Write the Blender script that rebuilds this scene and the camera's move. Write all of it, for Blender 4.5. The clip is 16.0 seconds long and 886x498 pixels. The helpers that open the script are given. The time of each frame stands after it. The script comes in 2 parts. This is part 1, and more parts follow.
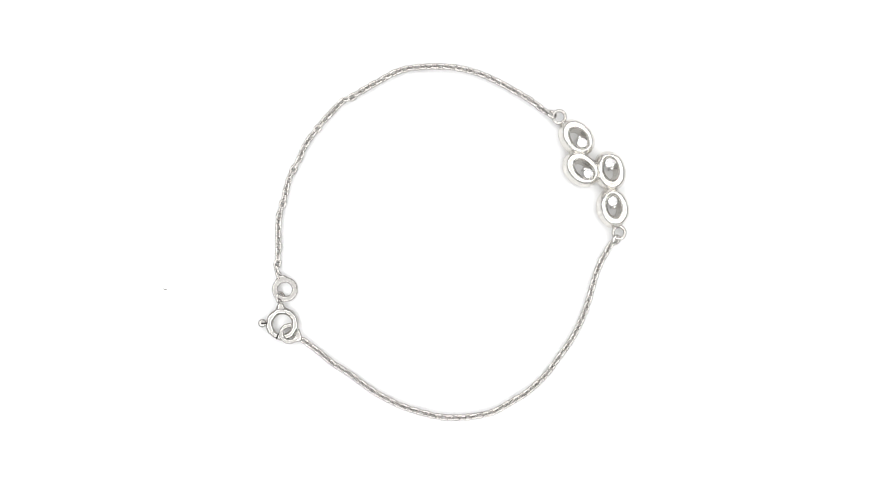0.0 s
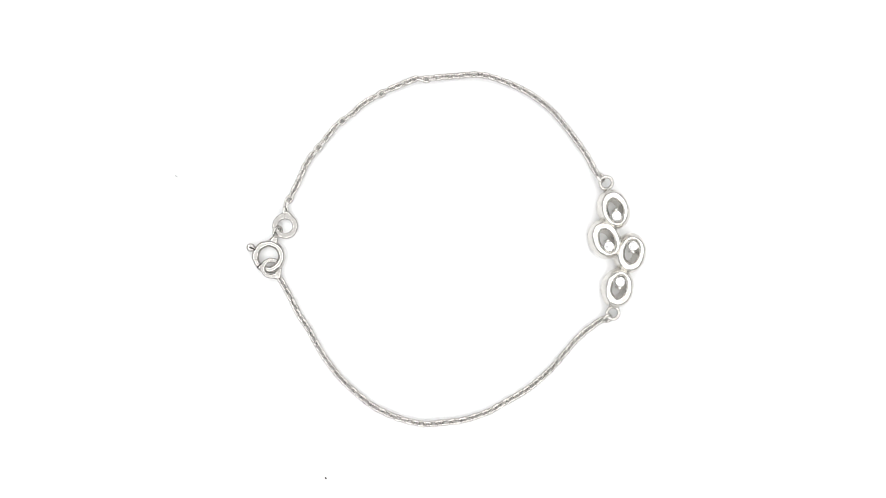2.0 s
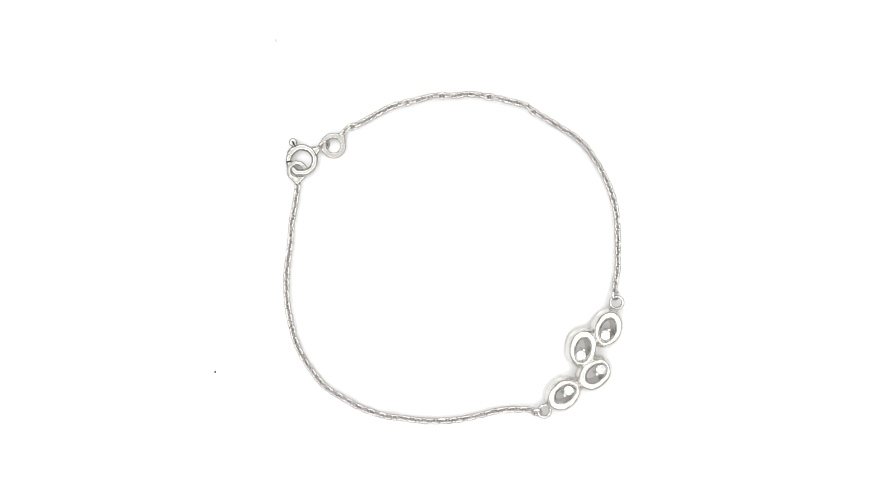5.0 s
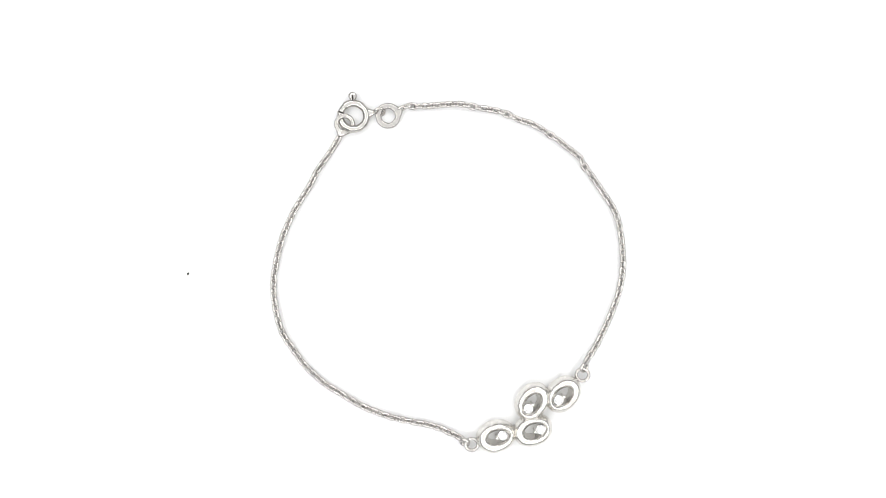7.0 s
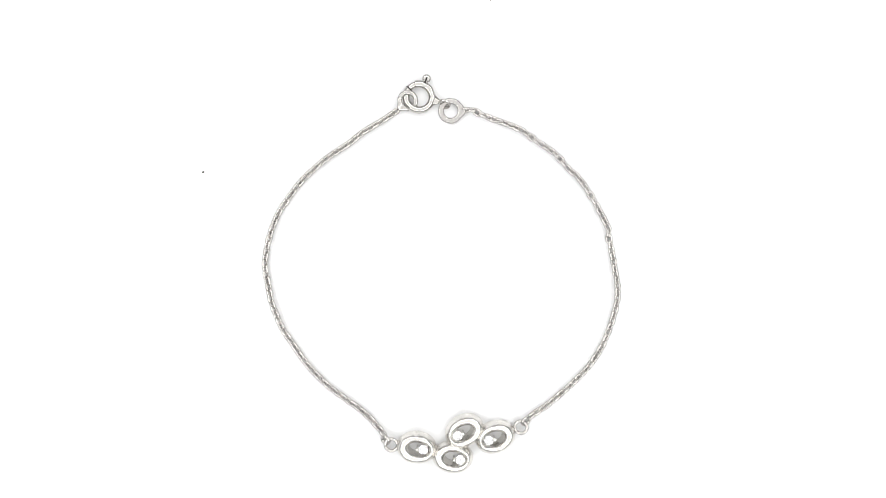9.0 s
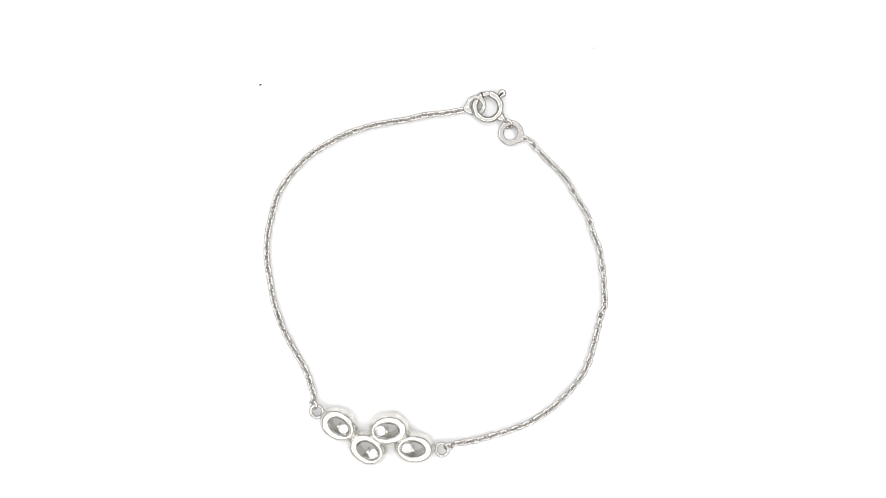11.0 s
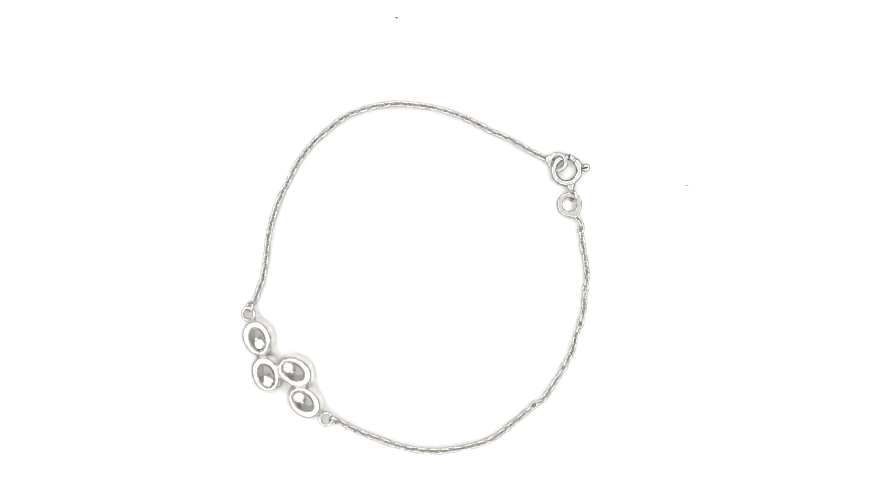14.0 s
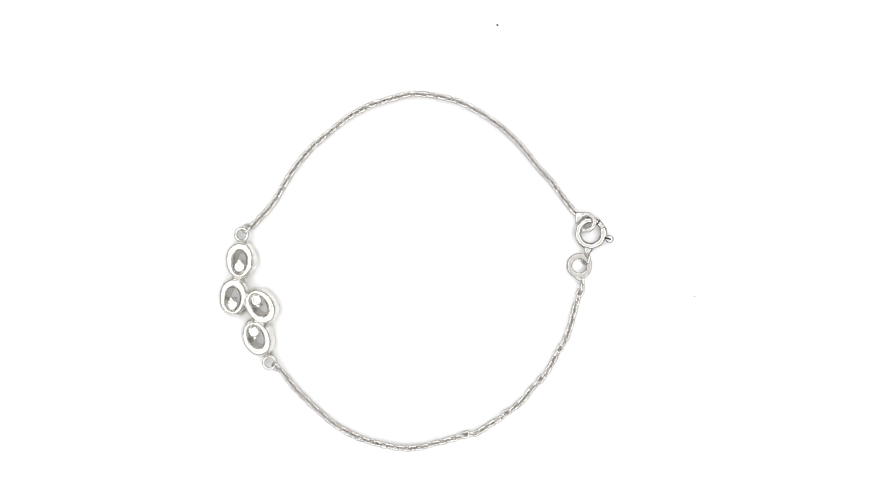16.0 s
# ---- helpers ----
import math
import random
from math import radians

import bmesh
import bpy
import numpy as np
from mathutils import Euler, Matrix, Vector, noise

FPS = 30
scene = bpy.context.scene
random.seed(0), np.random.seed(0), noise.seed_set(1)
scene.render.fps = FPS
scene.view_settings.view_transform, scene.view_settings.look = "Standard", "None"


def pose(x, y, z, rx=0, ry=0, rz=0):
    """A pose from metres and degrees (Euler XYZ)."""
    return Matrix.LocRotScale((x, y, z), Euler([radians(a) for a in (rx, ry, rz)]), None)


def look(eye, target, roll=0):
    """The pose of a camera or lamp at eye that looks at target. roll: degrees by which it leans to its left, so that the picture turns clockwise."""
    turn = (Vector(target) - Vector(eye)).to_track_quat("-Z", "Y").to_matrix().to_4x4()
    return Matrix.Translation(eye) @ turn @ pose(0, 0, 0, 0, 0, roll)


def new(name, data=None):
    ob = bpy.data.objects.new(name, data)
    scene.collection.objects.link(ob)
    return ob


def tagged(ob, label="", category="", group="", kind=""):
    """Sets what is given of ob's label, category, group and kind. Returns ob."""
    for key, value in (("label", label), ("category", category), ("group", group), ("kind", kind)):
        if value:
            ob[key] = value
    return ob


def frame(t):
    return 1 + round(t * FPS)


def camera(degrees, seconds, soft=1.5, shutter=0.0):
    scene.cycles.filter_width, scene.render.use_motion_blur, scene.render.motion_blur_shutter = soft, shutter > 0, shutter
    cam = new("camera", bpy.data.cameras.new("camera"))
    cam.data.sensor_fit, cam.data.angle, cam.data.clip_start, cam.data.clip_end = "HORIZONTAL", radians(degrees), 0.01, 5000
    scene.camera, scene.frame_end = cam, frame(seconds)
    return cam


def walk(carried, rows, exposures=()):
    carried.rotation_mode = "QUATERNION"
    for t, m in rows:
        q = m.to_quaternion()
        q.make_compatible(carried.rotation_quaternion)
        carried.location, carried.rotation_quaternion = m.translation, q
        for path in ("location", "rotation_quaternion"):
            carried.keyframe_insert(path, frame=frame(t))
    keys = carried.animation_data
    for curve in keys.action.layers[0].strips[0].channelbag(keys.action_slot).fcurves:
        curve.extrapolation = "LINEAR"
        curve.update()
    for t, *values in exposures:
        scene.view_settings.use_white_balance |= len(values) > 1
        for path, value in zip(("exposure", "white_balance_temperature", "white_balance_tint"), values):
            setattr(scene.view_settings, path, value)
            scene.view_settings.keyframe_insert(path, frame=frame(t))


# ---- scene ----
cam = camera(68, 16.0, 0.8)
EYE = pose(0.00130, 0.00099, 0.10693, 0.279, -0.362, 0)
walk(cam, [(0.0, EYE), (16.0, EYE)])

MM = 0.001

# ---- world and light ----
world = bpy.data.worlds.new("world")
scene.world = world
world.use_nodes = True
world.node_tree.nodes["Background"].inputs[0].default_value = (0.8, 0.8, 0.8, 1)
world.node_tree.nodes["Background"].inputs[1].default_value = 0.3
scene.view_settings.exposure = 0.0


def unseen_lamp(x, y, z, w, h, power):
    data = bpy.data.lights.new("unseen_area_lamp", "AREA")
    data.shape, data.size, data.size_y, data.energy = "RECTANGLE", w, h, power
    data.color = (1.0, 1.0, 1.0)
    ob = new("unseen_area_lamp", data)
    ob.matrix_world = look((x, y, z), (0, 0, 0)) if x == y else pose(x, y, z, math.degrees(math.atan2(-y, z)) , math.degrees(math.atan2(x, z)), 0)
    return ob


# assumed overhead panel and four strips, added out of view to light the set
CEILING_POWER, STRIP_POWER = 1.12, 0.415
unseen_lamp(0, 0, 0.465, 0.6, 0.6, CEILING_POWER)
for sx, sy, w, h in ((0.24, 0, 0.09, 0.42), (-0.24, 0, 0.09, 0.42), (0, 0.24, 0.42, 0.09), (0, -0.24, 0.42, 0.09)):
    unseen_lamp(sx, sy, 0.26, w, h, STRIP_POWER)


# ---- materials ----
def base_material(name, color, rough, metal=0.0):
    m = bpy.data.materials.new(name)
    m.use_nodes = True
    b = m.node_tree.nodes["Principled BSDF"]
    b.inputs["Base Color"].default_value = (*color, 1)
    b.inputs["Roughness"].default_value = rough
    b.inputs["Metallic"].default_value = metal
    return m, m.node_tree, b


def grain(tree, bsdf, color, spread, scale, rough, rough_spread, bump, depth, island=False):
    """Two scales of noise for colour and gloss, and a fine relief."""
    n, l = tree.nodes, tree.links
    co = n.new("ShaderNodeTexCoord")
    big, small = n.new("ShaderNodeTexNoise"), n.new("ShaderNodeTexNoise")
    big.inputs["Scale"].default_value, small.inputs["Scale"].default_value = scale, scale * 9
    for t in (big, small):
        t.inputs["Detail"].default_value = 4
        l.new(co.outputs["Object"], t.inputs["Vector"])
    mix = n.new("ShaderNodeMath")
    mix.operation = "MULTIPLY_ADD"
    mix.inputs[1].default_value = 0.5
    l.new(small.outputs["Fac"], mix.inputs[0])
    half = n.new("ShaderNodeMath")
    half.operation = "MULTIPLY"
    half.inputs[1].default_value = 0.5
    l.new(big.outputs["Fac"], half.inputs[0])
    l.new(half.outputs[0], mix.inputs[2])
    ramp = n.new("ShaderNodeMapRange")
    ramp.inputs["From Min"].default_value, ramp.inputs["From Max"].default_value = 0.3, 0.7
    ramp.inputs["To Min"].default_value, ramp.inputs["To Max"].default_value = 1 - spread, 1 + spread
    l.new(mix.outputs[0], ramp.inputs["Value"])
    tint = n.new("ShaderNodeVectorMath")
    tint.operation = "SCALE"
    tint.inputs[0].default_value = color
    l.new(ramp.outputs[0], tint.inputs["Scale"])
    l.new(tint.outputs[0], bsdf.inputs["Base Color"])
    r = n.new("ShaderNodeMapRange")
    r.inputs["From Min"].default_value, r.inputs["From Max"].default_value = 0.3, 0.7
    r.inputs["To Min"].default_value, r.inputs["To Max"].default_value = rough - rough_spread, rough + rough_spread
    l.new(mix.outputs[0], r.inputs["Value"])
    l.new(r.outputs[0], bsdf.inputs["Roughness"])
    bp = n.new("ShaderNodeBump")
    bp.inputs["Strength"].default_value, bp.inputs["Distance"].default_value = bump, depth
    l.new(mix.outputs[0], bp.inputs["Height"])
    l.new(bp.outputs[0], bsdf.inputs["Normal"])


SILVER_COLOR = (0.62, 0.60, 0.575)
SILVER, tree, bsdf = base_material("polished_white_gold", SILVER_COLOR, 0.11, 1.0)
grain(tree, bsdf, SILVER_COLOR, 0.04, 900, 0.11, 0.05, 0.3, 0.00003)
LINK_METAL, tree, bsdf = base_material("diamond_cut_white_gold", (0.63, 0.61, 0.585), 0.12, 1.0)
grain(tree, bsdf, (0.63, 0.61, 0.585), 0.05, 1500, 0.12, 0.05, 0.3, 0.00003)
# darker, rougher white gold for the end rings and the trigger knob
BRUSHED, tree, bsdf = base_material("darker_white_gold", (0.53, 0.513, 0.49), 0.24, 1.0)
grain(tree, bsdf, (0.53, 0.513, 0.49), 0.06, 1200, 0.24, 0.08, 0.35, 0.00004)
SATIN, tree, bsdf = base_material("satin_white_gold", (0.76, 0.74, 0.705), 0.25, 1.0)
grain(tree, bsdf, (0.76, 0.74, 0.705), 0.03, 700, 0.25, 0.06, 0.35, 0.00005)
FROSTED, tree, bsdf = base_material("bright_cut_white_gold", (0.9, 0.885, 0.86), 0.18, 1.0)
STONE, tree, bsdf = base_material("clear_brilliant", (1, 1, 1), 0.0)
bsdf.inputs["Transmission Weight"].default_value = 1.0
bsdf.inputs["IOR"].default_value = 2.2
PAPER, tree, bsdf = base_material("white_matte_acrylic", (0.86, 0.86, 0.86), 0.6)
grain(tree, bsdf, (0.86, 0.86, 0.86), 0.012, 60, 0.6, 0.05, 0.05, 0.00002)
# grey of the added enclosure, set by how dark the metal should reflect
SURROUND, tree, bsdf = base_material("unseen_surround_grey", (0.36, 0.36, 0.36), 0.9)
grain(tree, bsdf, (0.36, 0.36, 0.36), 0.03, 40, 0.85, 0.05, 0.2, 0.0005)
# near-black colour standing in for the shade inside the clasp gaps
SHADOW, tree, bsdf = base_material("painted_slot_shade", (0.06, 0.055, 0.05), 0.5, 1.0)
DUST, tree, bsdf = base_material("dark_dust", (0.025, 0.022, 0.02), 0.9)
FLUFF, tree, bsdf = base_material("grey_fluff", (0.09, 0.085, 0.08), 0.9)
PALE, tree, bsdf = base_material("pale_dust", (0.5, 0.49, 0.475), 0.9)


# ---- building helpers ----
def mesh_of(name, bm, material, smooth=True):
    bmesh.ops.recalc_face_normals(bm, faces=bm.faces)
    for f in bm.faces:
        f.smooth = smooth
    me = bpy.data.meshes.new(name)
    bm.to_mesh(me)
    bm.free()
    me.materials.append(material)
    return me


def part(name, bm, material, parent, label="", smooth=True, at=None):
    ob = new(name, bm if isinstance(bm, bpy.types.Mesh) else mesh_of(name, bm, material, smooth))
    ob.parent = parent
    if at is not None:
        ob.matrix_local = at
    if label:
        ob["label"] = label
    return ob


def loft(bm, rings, closed_path, cap=True):
    """Skins rings of equally many points."""
    made = [[bm.verts.new(p) for p in ring] for ring in rings]
    n = len(made[0])
    last = len(made) if closed_path else len(made) - 1
    for i in range(last):
        a, b = made[i], made[(i + 1) % len(made)]
        for j in range(n):
            k = (j + 1) % n
            bm.faces.new((a[j], a[k], b[k], b[j]))
    if cap and not closed_path:
        bm.faces.new(made[0][::-1])
        bm.faces.new(made[-1])


def sweep(bm, path, radius, sides=10, closed=False, flat=1.0):
    """A round wire along a path; radius may vary along it; flat squashes its height."""
    n = len(path)
    rings = []
    normal = Vector((0, 0, 1))
    for i, p in enumerate(path):
        if closed:
            d = path[(i + 1) % n] - path[i - 1]
        else:
            d = path[min(i + 1, n - 1)] - path[max(i - 1, 0)]
        d.normalize()
        up = normal - d * normal.dot(d)
        if up.length < 1e-3:
            up = Vector((1, 0, 0)) - d * d.x
        up.normalize()
        side = d.cross(up)
        r = radius(i / max(n - 1, 1)) if callable(radius) else radius
        rings.append([p + side * (r * math.cos(a)) + up * (r * flat * math.sin(a)) for a in [math.tau * j / sides for j in range(sides)]])
    loft(bm, rings, closed)


def arc(r, a0, a1, n, z=0.0):
    return [Vector((r * math.cos(radians(a0 + (a1 - a0) * i / n)), r * math.sin(radians(a0 + (a1 - a0) * i / n)), z)) for i in range(n + 1)]


def smooth_profile(points, n):
    """A closed outline through the given points, rounded."""
    out, k = [], len(points)
    for i in range(k):
        p = [Vector(points[(i + j - 1) % k]) for j in range(4)]
        for s in range(n):
            t = s / n
            out.append(0.5 * (2 * p[1] + (p[2] - p[0]) * t + (2 * p[0] - 5 * p[1] + 4 * p[2] - p[3]) * t * t + (3 * p[1] - p[0] - 3 * p[2] + p[3]) * t ** 3))
    return out


def spline(points, step):
    """A smooth open line through the points, at even steps; also the run at which each point lies."""
    pts = [Vector((2 + (x - 2) * 0.996, 2 + (y - 2) * 0.996, 0)) for x, y in points]
    fine, marks = [], []
    for i in range(len(pts) - 1):
        p0, p1, p2, p3 = pts[max(i - 1, 0)], pts[i], pts[i + 1], pts[min(i + 2, len(pts) - 1)]
        marks.append(len(fine))
        for s in range(24):
            t = s / 24
            fine.append(0.5 * (2 * p1 + (p2 - p0) * t + (2 * p0 - 5 * p1 + 4 * p2 - p3) * t * t + (3 * p1 - p0 - 3 * p2 + p3) * t ** 3))
    marks.append(len(fine))
    fine.append(pts[-1])
    run = [0.0]
    for a, b in zip(fine, fine[1:]):
        run.append(run[-1] + (b - a).length)
    count = max(2, round(run[-1] / step))
    out = []
    for k in range(count + 1):
        s, j = run[-1] * k / count, 0
        s = min(max(s, 1e-6), run[-1] - 1e-6)
        j = int(np.searchsorted(run, s)) - 1
        t = (s - run[j]) / (run[j + 1] - run[j])
        out.append((fine[j].lerp(fine[j + 1], t), (fine[min(j + 3, len(fine) - 1)] - fine[max(j - 3, 0)]).normalized()))
    return out, [run[m] / run[-1] * count for m in marks]


# ---- the setting: turntable, and an unseen enclosure added around it ----
def slab(name, x0, x1, y0, y1, z0, z1, material):
    bm = bmesh.new()
    bmesh.ops.create_cube(bm, size=1)
    for v in bm.verts:
        v.co = Vector(((x0 + x1) / 2 + v.co.x * (x1 - x0), (y0 + y1) / 2 + v.co.y * (y1 - y0), (z0 + z1) / 2 + v.co.z * (z1 - z0)))
    ob = new(name, mesh_of(name, bm, material, False))
    return tagged(ob, kind="structure")


# walls, ceiling and base stand out of view and only shape the light
T = 0.35
FLOOR_Z = -0.006
tagged(slab("floor", -T, T, -T, T, FLOOR_Z - 0.01, FLOOR_Z, PAPER), "plain white base sheet, added unseen under the platter", "floor")
tagged(slab("wall_east", T, T + 0.01, -T, T, FLOOR_Z, 0.48, SURROUND), "unseen grey wall, added to shape reflections in the metal", "wall")
tagged(slab("wall_west", -T - 0.01, -T, -T, T, FLOOR_Z, 0.48, SURROUND), "unseen grey wall, added to shape reflections in the metal", "wall")
tagged(slab("wall_north", -T, T, T, T + 0.01, FLOOR_Z, 0.48, SURROUND), "unseen grey wall, added to shape reflections in the metal", "wall")
tagged(slab("wall_south", -T, T, -T - 0.01, -T, FLOOR_Z, 0.48, SURROUND), "unseen grey wall, added to shape reflections in the metal", "wall")
tagged(slab("ceiling", -T, T, -T, T, 0.48, 0.49, SURROUND), "unseen grey ceiling, added to close the set", "ceiling")


def make_turntable():
    bm = bmesh.new()
    section = [(0.0, -0.006), (0.158, -0.006), (0.1598, -0.0054), (0.16, -0.004), (0.16, -0.0018), (0.1594, -0.0005), (0.158, 0.0)]
    n = 128
    rings = [[Vector((r * math.cos(math.tau * i / n), r * math.sin(math.tau * i / n), z)) for i in range(n)] for r, z in section[1:]]
    loft(bm, rings, False)
    ob = new("turntable", mesh_of("turntable", bm, PAPER, False))
    return tagged(ob, "round matte white turntable platter with faint dust", "turntable")


turntable = make_turntable()

# ---- the bracelet ----
bracelet = tagged(new("bracelet"), "polished white metal cable-chain bracelet with four oval stone settings", "bracelet")


def V(x, y, z=0.0):
    return Vector((x, y, z)) * MM


def place(x, y, z, turn=0.0, rx=0.0, ry=0.0):
    return Matrix.Translation(V(x, y, z)) @ pose(0, 0, 0, 0, 0, turn) @ pose(0, 0, 0, rx, ry, 0)


def dent(bm, depth, size, seed=0.0):
    """Uneven hand-finished surface: shallow dents about the given size across, in millimetres."""
    for v in bm.verts:
        q = v.co / (size * MM) + Vector((seed, seed * 2, seed * 3))
        v.co += Vector((noise.noise(q), noise.noise(q + Vector((7, 3, 1))), noise.noise(q + Vector((2, 9, 5))))) * depth * MM


# oval settings: open rings with a domed rim
def oval_bezel_mesh(seed):
    """An oval ring with a domed rim; the opening sits nearer to the end that holds the stone."""
    a, b = 2.52, 1.82
    prof = smooth_profile([(-1.02, 0.06), (-0.98, 0.5), (-0.86, 1.1), (-0.76, 1.6), (-0.72, 1.86), (-0.66, 1.96), (-0.46, 2.16), (-0.22, 2.27), (0.05, 2.22), (0.31, 2.03), (0.53, 1.68),
                           (0.68, 1.25), (0.77, 0.75), (0.72, 0.28), (0.5, 0.02), (0.0, 0.0)], 3)
    bm = bmesh.new()
    n = 72
    rings = []
    for i in range(n):
        t = math.tau * i / n
        c, s = math.cos(t), math.sin(t)
        nx, ny = c / a, s / b
        k = 1 / math.hypot(nx, ny)
        rings.append([V(a * c + nx * k * d + 0.24 * min(1.0, max(0.0, (0.25 - d) / 0.8)), b * s + ny * k * d, z) for d, z in prof])
    loft(bm, rings, True)
    dent(bm, 0.08, 1.7, seed)
    dent(bm, 0.02, 0.6, seed + 1)
    return mesh_of("oval_setting", bm, SATIN)


def brilliant_mesh(r):
    """A round brilliant: table, crown, girdle and pavilion facets."""
    bm = bmesh.new()
    n = 8
    def ring(rad, z, off):
        return [bm.verts.new(V(rad * math.cos(math.tau * (i + off) / n), rad * math.sin(math.tau * (i + off) / n), z)) for i in range(n)]
    table, star = ring(0.56 * r, 0.34 * r, 0), ring(0.80 * r, 0.20 * r, 0.5)
    g1 = [bm.verts.new(V(r * math.cos(math.tau * i / 16), r * math.sin(math.tau * i / 16), 0.03 * r)) for i in range(16)]
    g2 = [bm.verts.new(V(r * math.cos(math.tau * i / 16), r * math.sin(math.tau * i / 16), -0.03 * r)) for i in range(16)]
    low = ring(0.28 * r, -0.68 * r, 0.5)
    tip = bm.verts.new(V(0, 0, -0.88 * r))
    bm.faces.new(table)
    for i in range(n):
        j = (i + 1) % n
        bm.faces.new((table[i], star[i], table[j]))
        bm.faces.new((table[i], star[i - 1], g1[2 * i], star[i]))
        bm.faces.new((star[i], g1[2 * i], g1[2 * i + 1]))
        bm.faces.new((star[i], g1[2 * i + 1], g1[(2 * i + 2) % 16]))
        bm.faces.new((g2[2 * i], low[i], g2[2 * i + 1]))
        bm.faces.new((g2[2 * i + 1], low[i], g2[(2 * i + 2) % 16]))
        bm.faces.new((low[i - 1], low[i], g2[2 * i]))
        bm.faces.new((low[i - 1], tip, low[i]))
    for i in range(16):
        j = (i + 1) % 16
        bm.faces.new((g1[i], g2[i], g2[j], g1[j]))
    return mesh_of("stone", bm, STONE, False)


def collet_mesh(r):
    """The small cup that holds a stone, with a seat and a foot."""
    bm = bmesh.new()
    prof = [(r * 0.55, 0.0), (r * 0.72, 0.5), (r * 1.0, 1.25), (r * 1.08, 1.52), (r * 1.06, 1.63), (r * 0.98, 1.6), (r * 0.86, 1.4), (r * 0.5, 0.95), (r * 0.2, 0.8), (r * 0.15, 0.02)]
    rings = [[V(p * math.cos(math.tau * i / 28), p * math.sin(math.tau * i / 28), z) for p, z in prof] for i in range(28)]
    loft(bm, rings, True)
    return mesh_of("collet", bm, SATIN)


def bead_mesh(r):
    """A prong: a round bead on a tapering post."""
    bm = bmesh.new()
    prof = [(0.02, 0.0), (0.15, 0.0), (0.14, 1.3), (0.16, 1.75)] + [(r * math.cos(radians(a)), 2.2 + r * math.sin(radians(a))) for a in (-40, -20, 0, 20, 40, 60, 78)] + [(0.02, 2.2 + r)]
    rings = [[V(p * math.cos(math.tau * i / 16), p * math.sin(math.tau * i / 16), z) for i in range(16)] for p, z in prof]
    loft(bm, rings, False)
    return mesh_of("prong", bm, FROSTED)


BRILLIANT, COLLET, PRONG = brilliant_mesh(0.79), collet_mesh(0.73), bead_mesh(0.33)
# centre x, y, turn of the long axis, and the way along and across it to the stone
OVALS = [(23.59, 19.47, 310, 1.14, 0.0), (24.35, 14.44, 319, 1.22, 0.0), (28.95, 14.1, 105, 1.22, -0.14), (29.45, 8.14, 102, 1.07, 0.0)]
for k, (x, y, turn, off, across) in enumerate(OVALS):
    oval = part("oval_setting", oval_bezel_mesh(3.7 * k), SATIN, bracelet, "open oval bezel with a domed polished rim", at=place(x, y, 0, turn))
    part("collet", COLLET, SATIN, oval, at=place(off, across, 0))
    part("stone", BRILLIANT, STONE, oval, "small clear round brilliant stone", at=place(off, across, 1.66, 17 * k))
    part("prong", PRONG, FROSTED, oval, at=place(off - 0.96, across + 0.06, 0))


# solder lugs and rings at the ends of the row of ovals
def ring_mesh(name, R, r, n=40, flat=1.0, material=SILVER):
    bm = bmesh.new()
    sweep(bm, [p * MM for p in arc(R, 0, 360, n)[:-1]], r * MM, 12, True, flat)
    return mesh_of(name, bm, material)


JUMP = ring_mesh("jump_ring", 1.0, 0.27)
SMALL = ring_mesh("connecting_ring", 0.68, 0.27, 28)
part("jump_ring", JUMP, SILVER, bracelet, "round wire jump ring", at=place(20.78, 22.9, 0.75, 30, 10, 0))
part("jump_ring", JUMP, SILVER, bracelet, "round wire jump ring", at=place(30.48, 4.15, 0.75, 80, 8, 0))
part("connecting_ring", SMALL, SILVER, bracelet, at=place(19.55, 23.3, 0.85, 155, 42, 0))
part("connecting_ring", SMALL, SILVER, bracelet, at=place(30.0, 3.0, 0.85, 60, 42, 0))
for (x0, y0), (x1, y1) in (((21.8, 21.45), (21.35, 22.05)), ((29.95, 5.75), (30.25, 5.05))):
    bm = bmesh.new()
    sweep(bm, [V(x0, y0, 0.9).lerp(V(x1, y1, 0.78), i / 5) for i in range(6)], lambda s: (0.34 - 0.1 * s) * MM, 12)
    part("solder_lug", bm, SILVER, bracelet)


# spring ring clasp
CX, CY, CZ = -23.95, -10.62, 0.62
bm = bmesh.new()
sweep(bm, [p * MM for p in arc(2.1, 252, 576, 96)], 0.6 * MM, 20)
dent(bm, 0.09, 1.0)
dent(bm, 0.025, 0.5, 2.0)
clasp = part("spring_ring_clasp", bm, SILVER, bracelet, "round hollow spring ring clasp", at=place(CX, CY, CZ))
bm = bmesh.new()
sweep(bm, [p * MM for p in arc(2.1, 217.5, 247.5, 10)], 0.53 * MM, 12)
part("slider", bm, SILVER, clasp)
# dark plugs paint the shade of the hollow tube at both gaps
for a0, a1, r in ((215.5, 218.5, 0.5), (248.2, 252.2, 0.57)):
    bm = bmesh.new()
    sweep(bm, [p * MM for p in arc(2.1, a0, a1, 3)], r * MM, 12)
    part("slot", bm, SHADOW, clasp, "dark plug painted as the shade in the spring slot")
bm = bmesh.new()
sweep(bm, [V(-2.2 - 0.95 * i / 5, 0.12, 0.02) for i in range(6)], lambda s: (0.42 + 0.04 * s) * MM, 12, flat=0.7)
trigger = part("trigger_stem", bm, SILVER, clasp)
bm = bmesh.new()
prof = [(0.03, -0.36), (0.42, -0.34), (0.62, -0.22), (0.7, 0.0), (0.63, 0.2), (0.44, 0.32), (0.03, 0.35)]
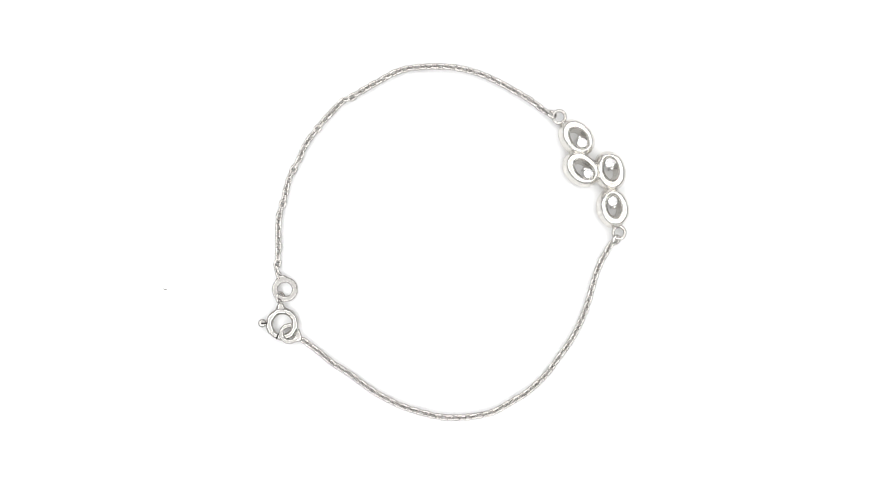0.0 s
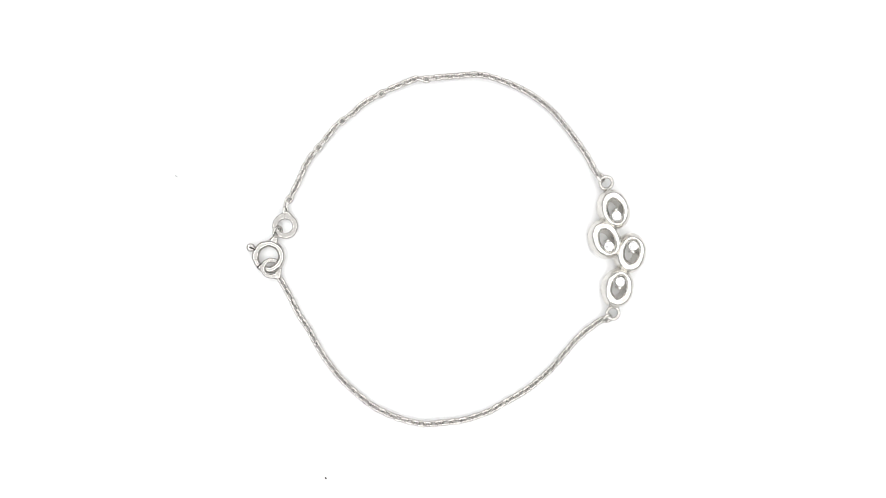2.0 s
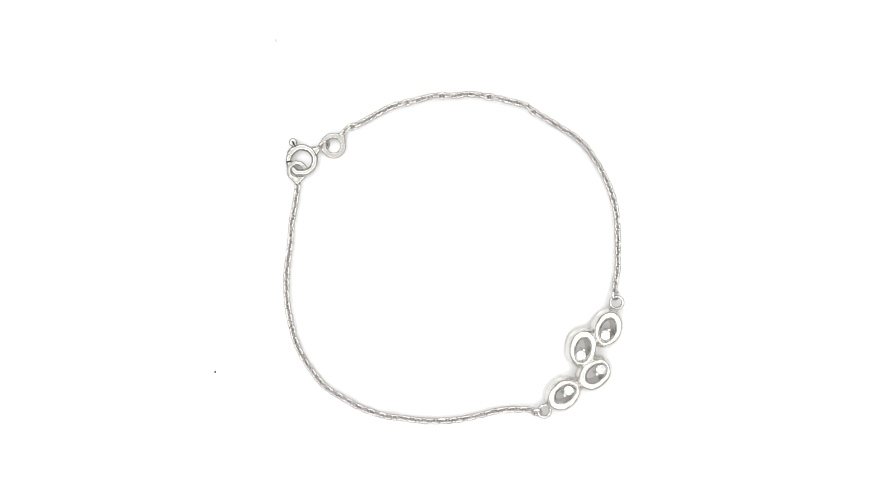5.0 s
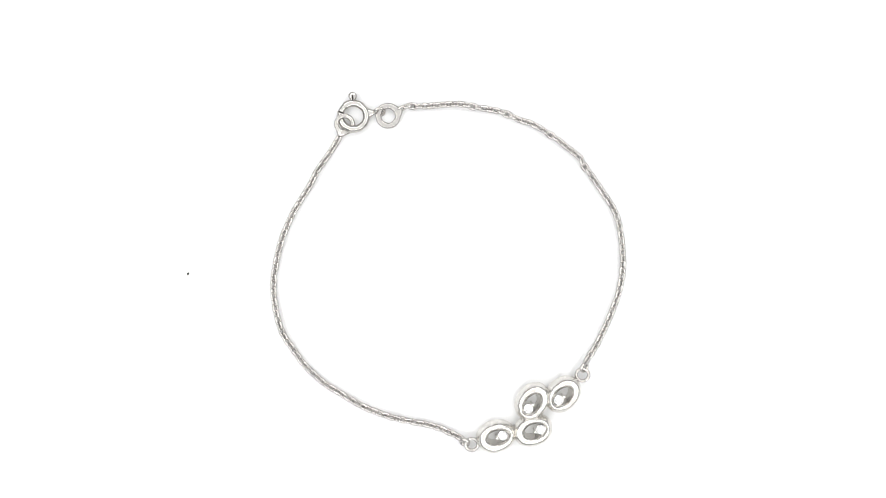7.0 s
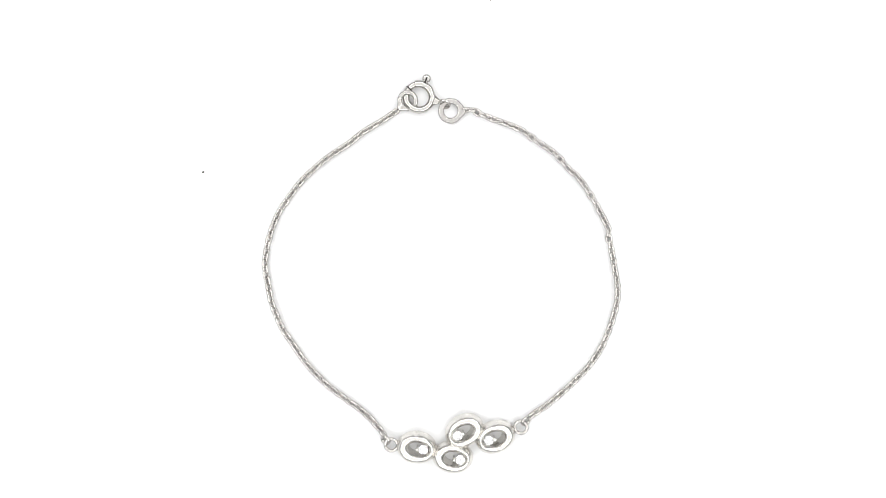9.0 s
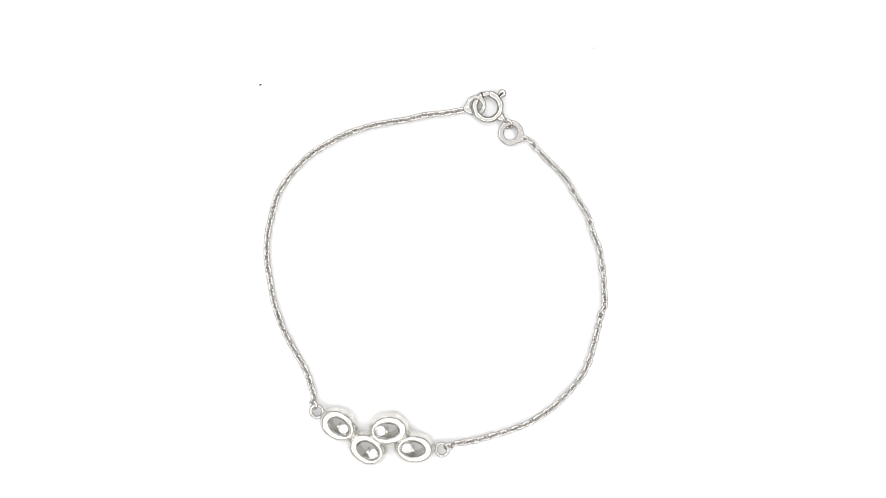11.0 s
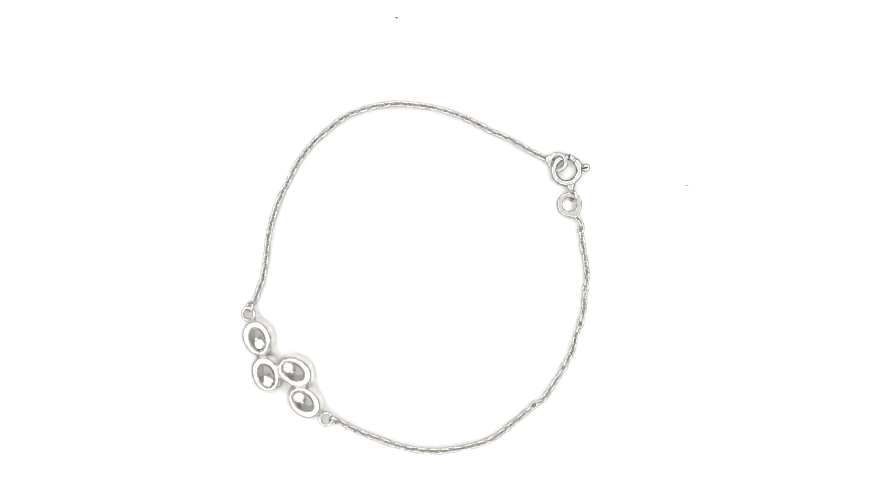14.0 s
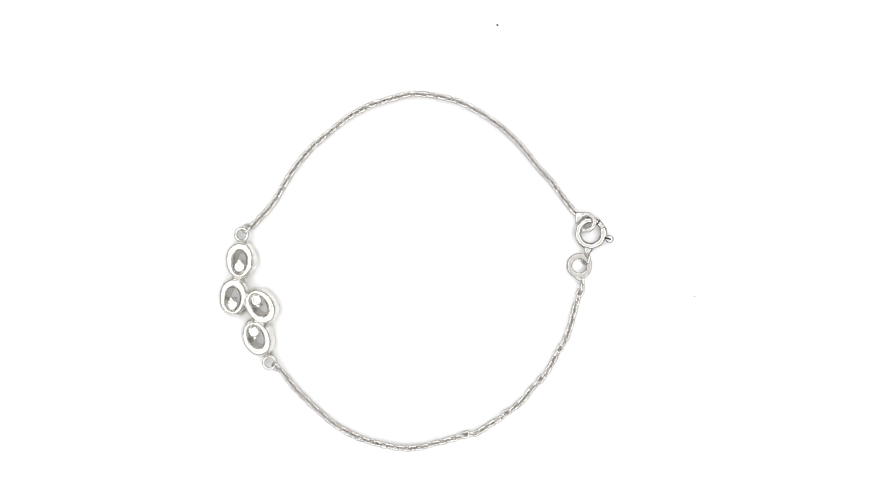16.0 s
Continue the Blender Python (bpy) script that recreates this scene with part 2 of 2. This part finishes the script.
loft(bm, [[V(p * math.cos(math.tau * i / 20), p * math.sin(math.tau * i / 20), z) for i in range(20)] for p, z in prof], False)
knob = part("trigger_knob", bm, BRUSHED, clasp, at=place(-3.24, 0.15, 0.06))
# dark bar in place of the shaded groove on the knob
bm = bmesh.new()
sweep(bm, [V(-0.15 + 0.8 * i / 5, 0.02, 0.33 + 0.012 * i) for i in range(6)], lambda s: (0.10 + 0.05 * s) * MM, 8)
part("slot", bm, SHADOW, trigger, at=place(-3.24, 0.15, 0.06))
bm = bmesh.new()
sweep(bm, [V(-0.08 * s - 0.3, 2.1 + 1.4 * s, 0.05 * s) for s in (0, 0.2, 0.4, 0.6, 0.8, 1.0)], lambda s: (1.15 - 0.85 * s) * MM, 14, flat=0.5)
part("neck", bm, SILVER, clasp)
bm = bmesh.new()
sweep(bm, [p * MM for p in arc(0.8, 0, 360, 30)[:-1]], 0.24 * MM, 12, True)
part("clasp_loop", bm, SILVER, clasp, at=place(-0.3, 4.3, 0.2, 93, 58, 0))


# end rings with a pointed tail
def tail_ring(R, half, thick, tail, wide):
    """A flat stamped ring: band of the given half width, running out to a pierced point on the +x side."""
    bm = bmesh.new()
    prof = [(math.copysign(abs(math.cos(radians(a))) ** 0.72, math.cos(radians(a))), math.copysign(abs(math.sin(radians(a))) ** 0.8, math.sin(radians(a)))) for a in range(0, 360, 20)]
    n = 64
    rings = []
    for i in range(n):
        a = math.tau * i / n
        d = abs((a + math.pi) % math.tau - math.pi)
        grow = max(0.0, 1 - d / wide) ** 1.6 * tail
        rings.append([V((R + (half + (grow if s > 0 else 0)) * s) * math.cos(a), (R + (half + (grow if s > 0 else 0)) * s) * math.sin(a), thick * h * (1 - 0.35 * min(grow, 1))) for s, h in prof])
    loft(bm, rings, True)
    dent(bm, 0.08, 0.9)
    dent(bm, 0.025, 0.45, 4.0)
    return bm


part("tag_ring", tail_ring(1.32, 0.39, 0.30, 0.6, 0.62), BRUSHED, bracelet, "flat stamped end ring running out to a point", at=Matrix.Translation(V(-22.75, -12.1, 0.78)) @ Matrix.Rotation(radians(24), 4, V(-1.2, 1.4, 0).normalized()) @ pose(0, 0, 0, 0, 0, -28))
part("end_ring", tail_ring(1.58, 0.47, 0.36, 0.5, 0.65), BRUSHED, bracelet, "flat stamped end ring running out to a point", at=place(-23.60, -5.02, 0.45, 108, 6, -4))


# cable chain, link by link
def link_mesh():
    bm = bmesh.new()
    L, W, r = 1.66, 1.22, 0.2
    hx, hy = (L - W) / 2, W / 2 - r
    path = []
    for i in range(22):
        a = math.tau * i / 22
        path.append(V(hy * 1.05 * math.cos(a) + math.copysign(hx, math.cos(a)), hy * math.sin(a)))
    sweep(bm, path, r * MM, 8, True, 1.1)
    return mesh_of("chain_link", bm, LINK_METAL)


LINK = link_mesh()
LEFT_RUN = [(-20.52, -13.47), (-18.69, -14.76), (-16.0, -16.97), (-13.0, -18.9), (-9.95, -21.2), (-8.05, -22.35), (-6.13, -23.36), (-4.06, -24.26), (0.08, -25.48),
            (2.55, -25.85), (4.89, -25.88), (7.52, -25.61), (10.19, -24.93), (12.47, -23.72), (15.64, -21.73), (18.71, -18.94), (20.98, -15.92), (23.3, -12.53),
            (25.01, -8.91), (26.14, -5.3), (27.19, -1.75), (28.7, 1.2), (29.35, 2.25)]
RIGHT_RUN = [(-24.7, -2.75), (-25.05, -1.65), (-24.88, -0.4), (-24.76, 1.79), (-24.81, 3.79), (-24.7, 6.46), (-24.28, 8.27), (-23.74, 10.02), (-23.03, 12.91), (-22.26, 14.56), (-21.37, 16.15),
             (-20.35, 18.46), (-17.99, 21.65), (-14.71, 25.27), (-13.25, 26.05), (-11.7, 26.94), (-9.04, 28.48), (-5.94, 30.17), (-2.66, 31.06), (2.64, 31.2), (7.45, 30.29), (11.75, 28.33), (15.9, 25.97), (18.4, 24.1)]


def chain(run, flats, seed, lean):
    """Links hang in one another crosswise, lying on their corners; at some places the chain twists and a link lies flat."""
    rng = random.Random(seed)
    line, marks = spline(run, 0.97)
    tops = [2 * round(marks[i] / 2) for i in flats]
    for k, (p, d) in enumerate(line):
        twist = 45 - 45 * min(1.0, sum(math.exp(-((k - c) / 1.0) ** 2) for c in tops))
        roll = lean + twist + 90 * (k % 2) + rng.uniform(-4, 4) + 3 * math.sin(k * 0.21 + seed)
        turn = math.degrees(math.atan2(d.y, d.x)) + rng.uniform(-4, 4)
        side = Vector((-d.y, d.x, 0)) * rng.uniform(-0.03, 0.03)
        lift = abs(math.sin(radians(roll))) * 0.46 + 0.17
        part("chain_link", LINK, LINK_METAL, bracelet, at=place(p.x + side.x, p.y + side.y, max(lift, 0.36), turn, roll, 0))


chain(LEFT_RUN, (), 1, -13)
chain(RIGHT_RUN, (1, 6, 9, 12, 14), 2, 13)


# ---- dust on the platter ----
def speck(x, y, size, material, label):
    bm = bmesh.new()
    bmesh.ops.create_icosphere(bm, subdivisions=2, radius=size * MM)
    for v in bm.verts:
        v.co *= 0.75 + 0.5 * noise.noise(v.co * 9000 + Vector((x, y, 0)))
        v.co.z = v.co.z * 0.6 + size * 0.45 * MM
        v.co.x *= 1.3
    ob = new("dust_speck", mesh_of("dust_speck", bm, material))
    return tagged(ob, label, "dust", "dust on the turntable"), (x, y, 30.0 * x)


def fibre(x, y, length, turn, bow, thick, material, label):
    bm = bmesh.new()
    path = [V(length * (s - 0.5), bow * (1 - (2 * s - 1) ** 2), thick + 0.03 * math.sin(5 * s)) for s in [i / 12 for i in range(13)]]
    sweep(bm, path, lambda s: thick * MM * (0.5 + 0.5 * math.sin(math.pi * min(max(s, 0.1), 0.9))), 6)
    ob = new("lint_fibre", mesh_of("lint_fibre", bm, material))
    return tagged(ob, label, "lint", "dust on the turntable"), (x, y, turn)


DUSTS = [
    speck(-0.70, -39.55, 0.2, DUST, "single dark dust speck on the white platter"),
    fibre(-43.1, -4.95, 0.75, 175, 0.1, 0.055, FLUFF, "short grey curved lint fibre on the platter"),
    speck(-1.9, 35.1, 0.07, PALE, "tiny pale dust speck on the white platter"),
    speck(-65.1, -9.2, 0.08, FLUFF, "tiny grey dust speck on the white platter"),
    speck(-41.7, -3.1, 0.04, PALE, "tiny pale dust speck on the white platter"),
    speck(-30.7, -5.8, 0.04, PALE, "tiny pale dust speck on the white platter"),
    fibre(-30.2, 2.8, 0.5, 30, 0.1, 0.025, PALE, "faint pale lint fibre on the platter"),
    fibre(-30.9, 2.3, 0.4, 75, 0.06, 0.02, PALE, "faint pale lint fibre on the platter"),
]


def motions():
    spin = [(0.0, 0.0), (1.0, -12.2), (2.0, -24.5), (3.0, -36.75), (4.0, -49.05), (5.2, -63.6), (6.5, -79.3), (7.5, -91.35), (8.5, -103.55), (9.0, -109.7),
            (10.2, -124.5), (11.5, -140.65), (12.5, -152.8), (13.5, -164.85), (14.5, -176.8), (15.5, -188.85), (16.0, -194.9)]
    for ob in (turntable, bracelet):
        walk(ob, [(t, pose(0, 0, 0, 0, 0, a)) for t, a in spin])
    for ob, (x, y, turn) in DUSTS:
        at = place(x, y, 0, turn)
        walk(ob, [(t, pose(0, 0, 0, 0, 0, a) @ at) for t, a in spin])


motions()
